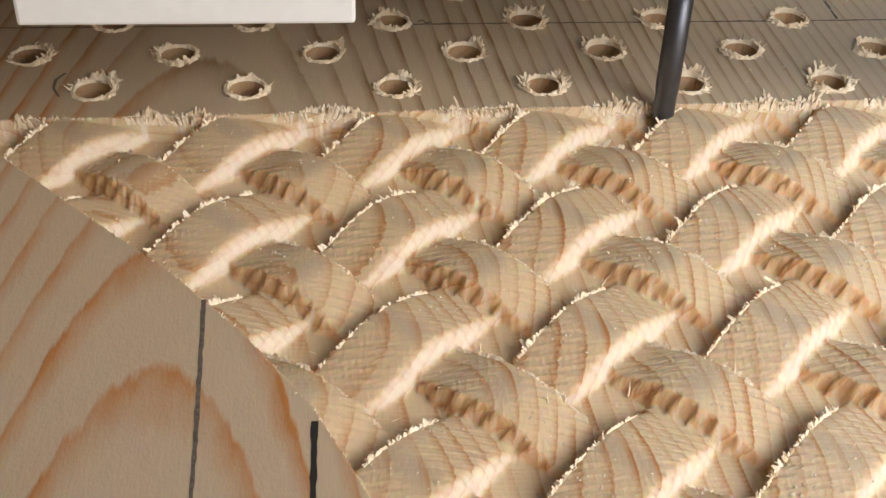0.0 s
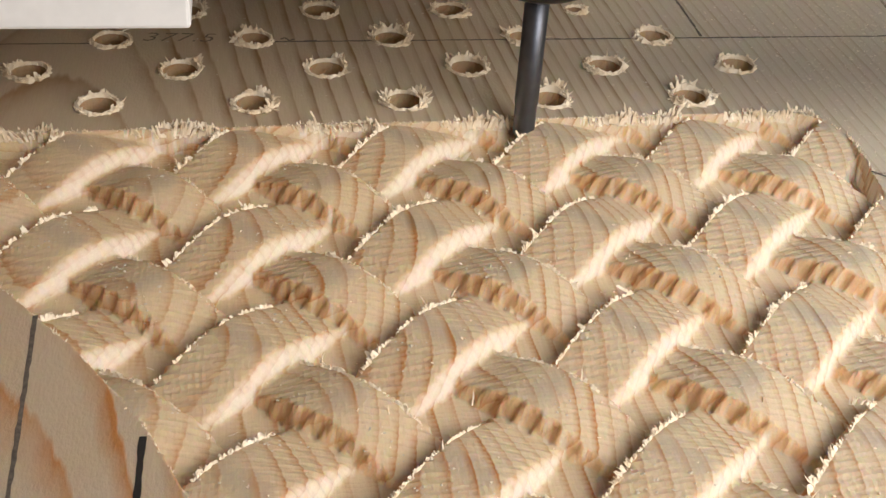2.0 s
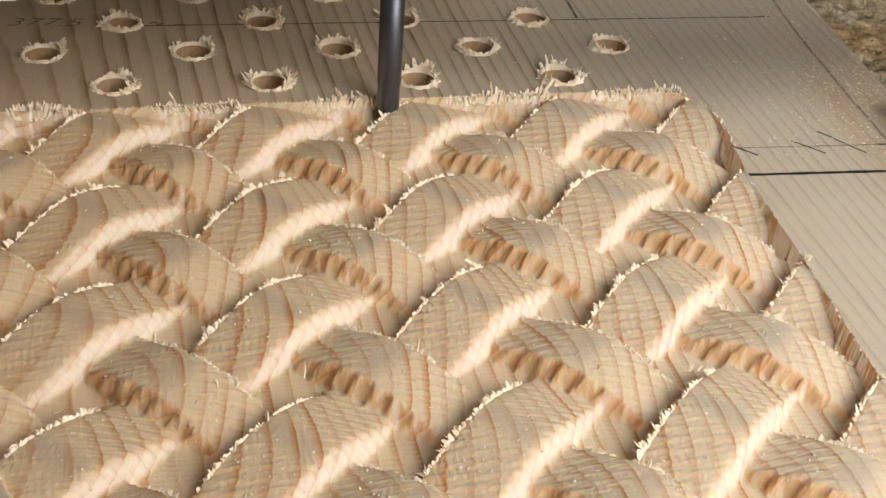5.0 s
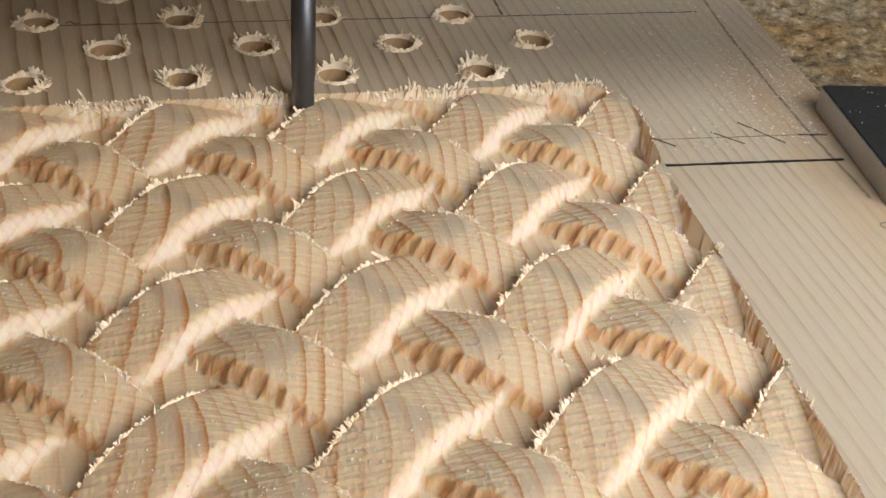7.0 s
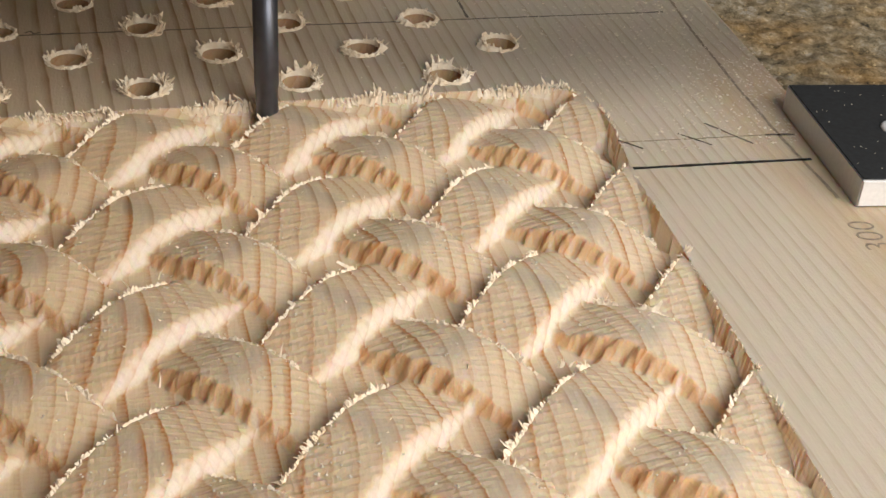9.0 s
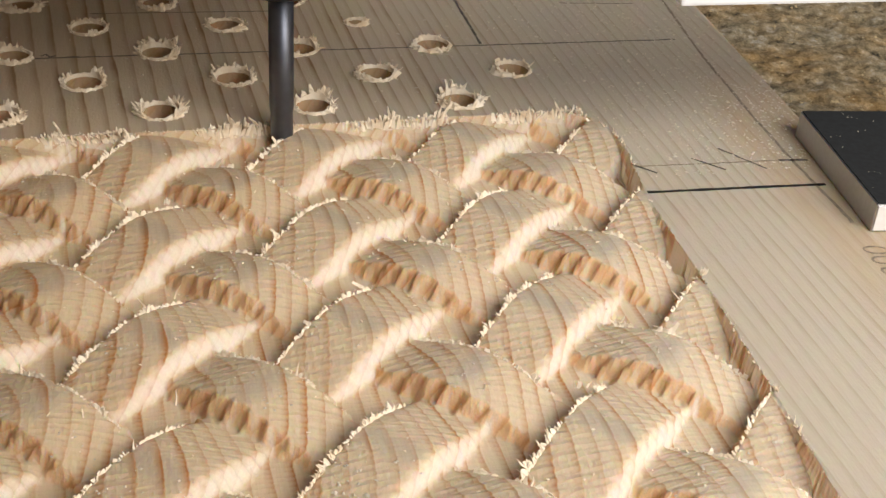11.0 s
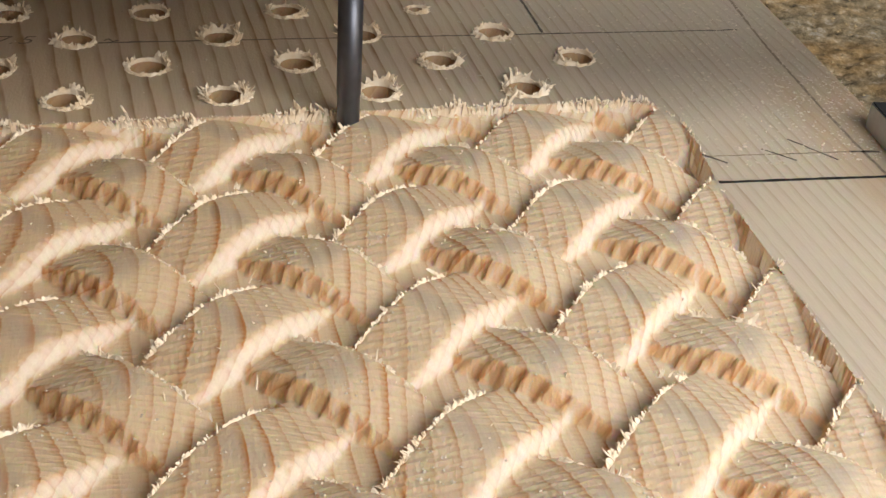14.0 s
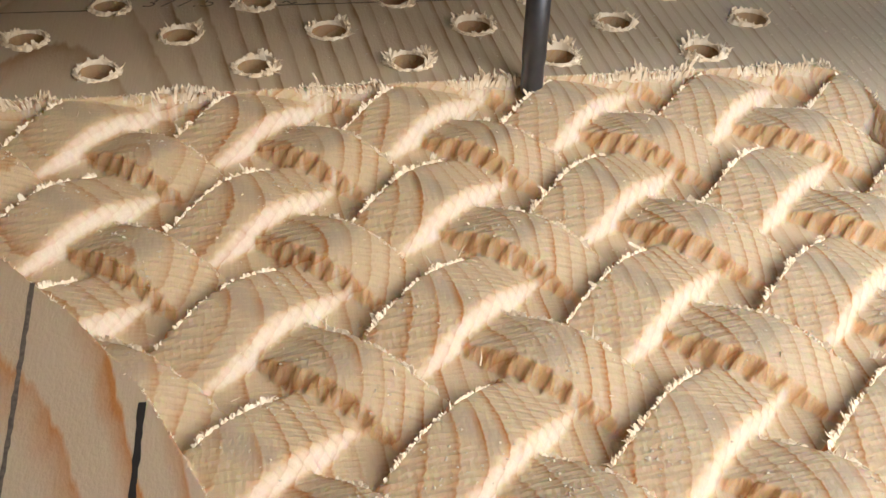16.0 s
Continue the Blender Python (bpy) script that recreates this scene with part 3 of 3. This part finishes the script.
def edge_y(x):
    return -9.6 - 0.021 * (18 - x) if x < 18 else -9.6 - max(0, x - 26) ** 2 * 0.045


x = -218.0
while x < 36:
    x += fe.r.uniform(0.22, 0.5)
    y = edge_y(x)
    h = carved(x, y - 2.0)
    tall = min(1.0, max(0.0, (-h - 2.0) / 3.6))
    n1 = noise.noise(Vector((x * 0.16, 3.3, 0)))
    n2 = noise.noise(Vector((x * 0.8, 8.1, 0)))
    if tall > 0.12:
        rise = tall * (0.9 + 1.6 * n1 + 0.7 * n2) + fe.r.uniform(0.0, 0.4)
        root = max(h, -3.4) * fe.r.uniform(0.5, 0.85)
        lean = -0.10 + 0.7 * n1 + fe.r.gauss(0, 0.07)
        if rise > 0.25:
            fe.flap((x, y - 0.35 + fe.r.uniform(-0.2, 0.15), root), (lean, 0.12 + fe.r.gauss(0, 0.08), 1.0), (1, fe.r.gauss(0, 0.25), 0), rise - root, fe.r.uniform(0.5, 0.95))
        if fe.r.random() < 0.55:
            fe.flap((x, y + fe.r.uniform(-0.2, 0.3), -0.3), (lean * 1.5 + fe.r.gauss(0, 0.2), 0.7 + fe.r.gauss(0, 0.3), 0.8), (1, fe.r.gauss(0, 0.3), fe.r.gauss(0, 0.3)), abs(rise) * 0.7 + 0.3, fe.r.uniform(0.4, 0.9))
        if fe.r.random() < 0.025 * tall:
            fe.flap((x, y, 0.0), (lean + fe.r.gauss(0, 0.4), fe.r.gauss(0, 0.3), 1.0), (1, fe.r.gauss(0, 0.5), 0), fe.r.uniform(2.5, 5.0), fe.r.uniform(0.5, 1.0))
    elif fe.r.random() < 0.3:
        fe.splinter((x, y + fe.r.uniform(-0.3, 0.2), -0.25), (fe.r.gauss(0, 0.5), 0.3, 0.8), fe.r.uniform(0.3, 0.8), fe.r.uniform(0.2, 0.4), 0.8)
tagged(new("edge_fuzz", fe.mesh("edge_fuzz")), "long pale torn fibres along the pocket's edge", "wood fibres", kind="stuff")

# right-hand and left-hand rims
fr = Fuzz(6)
for (x0, y0), (x1, y1) in zip(OUTLINE, OUTLINE[1:]):
    if y0 > -12 and y1 > -20:
        continue
    L = math.hypot(x1 - x0, y1 - y0)
    for k in range(int(L * 2.2)):
        t = fr.r.random()
        x, y = x0 + (x1 - x0) * t, y0 + (y1 - y0) * t
        if y < -170:
            continue
        big = noise.noise(Vector((x * 0.1, y * 0.1, 7)))
        if fr.r.random() < 0.45 + big:
            fr.splinter((x, y, -0.2), (fr.r.gauss(0, 0.6), fr.r.gauss(0, 0.6), 0.8), fr.r.uniform(0.25, 0.9) * (1 + max(big, 0) * 2), fr.r.uniform(0.2, 0.45))
tagged(new("rim_fuzz", fr.mesh("rim_fuzz")), "short torn fibres on the pocket's rim", "wood fibres", kind="stuff")

# raised burr of each drilled hole
for n, (hx, hy, hr) in enumerate(HOLES):
    if hx < -245 or hy > 95:
        continue
    fh = Fuzz(100 + n)
    full = fh.r.uniform(0.7, 1.15)
    lift = [0.08 + 1.3 * fh.r.random() ** 1.8 for _ in range(9)]
    for k in range(130):
        a = fh.r.uniform(0, 2 * math.pi)
        e = a / (2 * math.pi) * 9
        l = (lift[int(e) % 9] * (1 - e % 1) + lift[(int(e) + 1) % 9] * (e % 1)) * full * hr / 5
        rr = hr + fh.r.uniform(-0.3, 0.6)
        lean = fh.r.uniform(0.0, 1.5)
        ca, sa = math.cos(a), math.sin(a)
        fh.flap((hx + rr * ca, hy + rr * sa, -0.25), (ca * lean + fh.r.gauss(0, 0.3), sa * lean + fh.r.gauss(0, 0.3), 1.0), (-sa, ca, fh.r.gauss(0, 0.2)),
                fh.r.uniform(0.1, 1.0) ** 1.3 * 2.9 * l + 0.5, fh.r.uniform(0.6, 1.5) * hr / 5)
    # the lip pushed up all round
    n0, seg = len(fh.v), 44
    for k in range(seg):
        ca, sa = math.cos(2 * math.pi * k / seg), math.sin(2 * math.pi * k / seg)
        e = k / seg * 9
        l = lift[int(e) % 9] * (1 - e % 1) + lift[(int(e) + 1) % 9] * (e % 1)
        wide, up = fh.r.uniform(0.5, 1.6) * (0.6 + l) * hr / 5, fh.r.uniform(0.6, 1.1) * (0.35 + 1.2 * l)
        for rr, zz in ((hr - 0.1, -0.4), (hr + 0.05, up), (hr + wide * 0.5, up * 0.8), (hr + wide, -0.05)):
            fh.v.append(Vector((hx + rr * ca, hy + rr * sa, zz)))
    for k in range(seg):
        p, q = n0 + 4 * k, n0 + 4 * ((k + 1) % seg)
        fh.f += [(p + m, q + m, q + m + 1, p + m + 1) for m in range(3)]
    for k in range(2):
        a = fh.r.uniform(0, 2 * math.pi)
        fh.splinter((hx + hr * math.cos(a), hy + hr * math.sin(a), 0), (math.cos(a) * 1.6, math.sin(a) * 1.6, 0.7), fh.r.uniform(2.5, 4.0) * hr / 5, 0.8, 0.4)
    burr = new("hole_burr", fh.mesh("hole_burr"))
    burr.parent = board
    tagged(burr, "ragged pale burr round a drilled hole")

# ---- loose chips and dust on the board ----
du = Fuzz(9)
for k in range(1000):
    x, y = du.r.uniform(20, 94), du.r.uniform(-50, 92)
    if du.r.random() > 0.75 and x < 60:
        x = du.r.uniform(-120, 40)
        y = du.r.uniform(0, 80)
    if inside(x, y) > -0.5 or any(math.hypot(x - hx, y - hy) < hr for hx, hy, hr in HOLES):
        continue
    if du.r.random() < 0.1:
        du.flap((x, y, 0.02), (du.r.gauss(0, 0.6), 0.2 + du.r.gauss(0, 0.6), 0.9), (1, du.r.gauss(0, 0.5), 0), du.r.uniform(0.1, 0.3), du.r.uniform(0.15, 0.5))
for k in range(420):
    x, y = du.r.uniform(-190, 30), du.r.uniform(-150, -15)
    if inside(x, y) < 1:
        continue
    du.splinter((x, y, carved(x, y) + 0.02), (du.r.gauss(0, 1), du.r.gauss(0, 1), 0.4), du.r.uniform(0.25, 1.0) * (2.2 if du.r.random() < 0.06 else 1), du.r.uniform(0.2, 0.5), 0.3)
for x, y, z, n, ln in ((-79.5, -85.4, -1.0, 1, 3.4), (-85.8, -88.0, -1.2, 1, 3.0), (-80.1, -120.5, -1.6, 1, 4.2), (-5.5, -126.0, -0.9, 9, 2.0), (9.5, -106.8, -1.0, 8, 2.2),
                       (-27.8, -69.0, -1.2, 5, 1.6), (33.9, -91.9, -0.1, 10, 1.8), (31.9, -133.2, -0.1, 8, 1.8), (-79.7, -47.0, -1.0, 7, 1.8), (-108.3, -105.0, -2.4, 4, 3.2)):
    for k in range(n):
        du.splinter((x + du.r.gauss(0, 0.5), y + du.r.gauss(0, 0.3), z), (du.r.gauss(0, 0.5), du.r.gauss(0, 0.3), 1.0), ln * du.r.uniform(0.7, 1.1), 0.45, 0.35)
for k in range(90):
    p = clamp.matrix_world @ Vector((du.r.uniform(0.001, 0.07), du.r.uniform(0.001, 0.049), 0.00762))
    du.flap(p / MM, (du.r.gauss(0, 0.6), 0.3, 0.8), (1, du.r.gauss(0, 0.5), 0), du.r.uniform(0.06, 0.2), du.r.uniform(0.1, 0.3))
cr = Fuzz(12)
for k in range(2600):
    x, y = 94 - abs(cr.r.gauss(0, 42)), cr.r.uniform(-48, 92)
    if y > 0 and cr.r.random() < 0.12:
        x = cr.r.uniform(-150, 30)
    if inside(x, y) > -0.8 or any(math.hypot(x - hx, y - hy) < hr for hx, hy, hr in HOLES):
        continue
    cr.lump((x, y, 0.05), cr.r.uniform(0.35, 0.9) * (1.7 if cr.r.random() < 0.06 else 1.0), 0.4)
# dust that settled on the carved strands, in drifts
spots = np.array([(cr.r.uniform(-200, 34), cr.r.uniform(-168, -14)) for _ in range(9000)])
spot_in, spot_h = outline_distance(spots[:, 0], spots[:, 1])[0], weave(spots[:, 0], spots[:, 1])
drift = patchy(spots[:, 0], spots[:, 1], 9, 22) + 0.6 * patchy(spots[:, 0], spots[:, 1], 3, 23)
for (x, y), d, h, dr in zip(spots, spot_in, spot_h, drift):
    if d > 1.5 and h > -4.5 and dr > 0.45:
        cr.lump((x, y, h + 0.02), cr.r.uniform(0.25, 0.8) * (1.6 if cr.r.random() < 0.08 else 1.0), 0.5)
tagged(new("dust_crumbs", cr.mesh("dust_crumbs", CRUMB)), "beige crumbs of fine wood dust scattered on the board", "wood dust", kind="stuff")
ch = Fuzz(13)
for k in range(1500):
    x, y = 95 + abs(ch.r.gauss(0, 60)), ch.r.uniform(-60, 300)
    big = noise.noise(Vector((x * 0.06, y * 0.06, 2)))
    if ch.r.random() > 0.45 + 1.2 * big:
        continue
    ch.lump((x, y, -19.4 + ch.r.uniform(0, 0.8)), ch.r.uniform(0.5, 1.5) * (1.8 if ch.r.random() < 0.07 else 1.0), 0.7)
tagged(new("wood_chips", ch.mesh("wood_chips", CHIP)), "cream wood chips lying in the sawdust on the bed", "wood chips", kind="stuff")
tagged(new("wood_dust", du.mesh("wood_dust")), "small pale specks and chips of wood dust", "wood dust", kind="stuff")
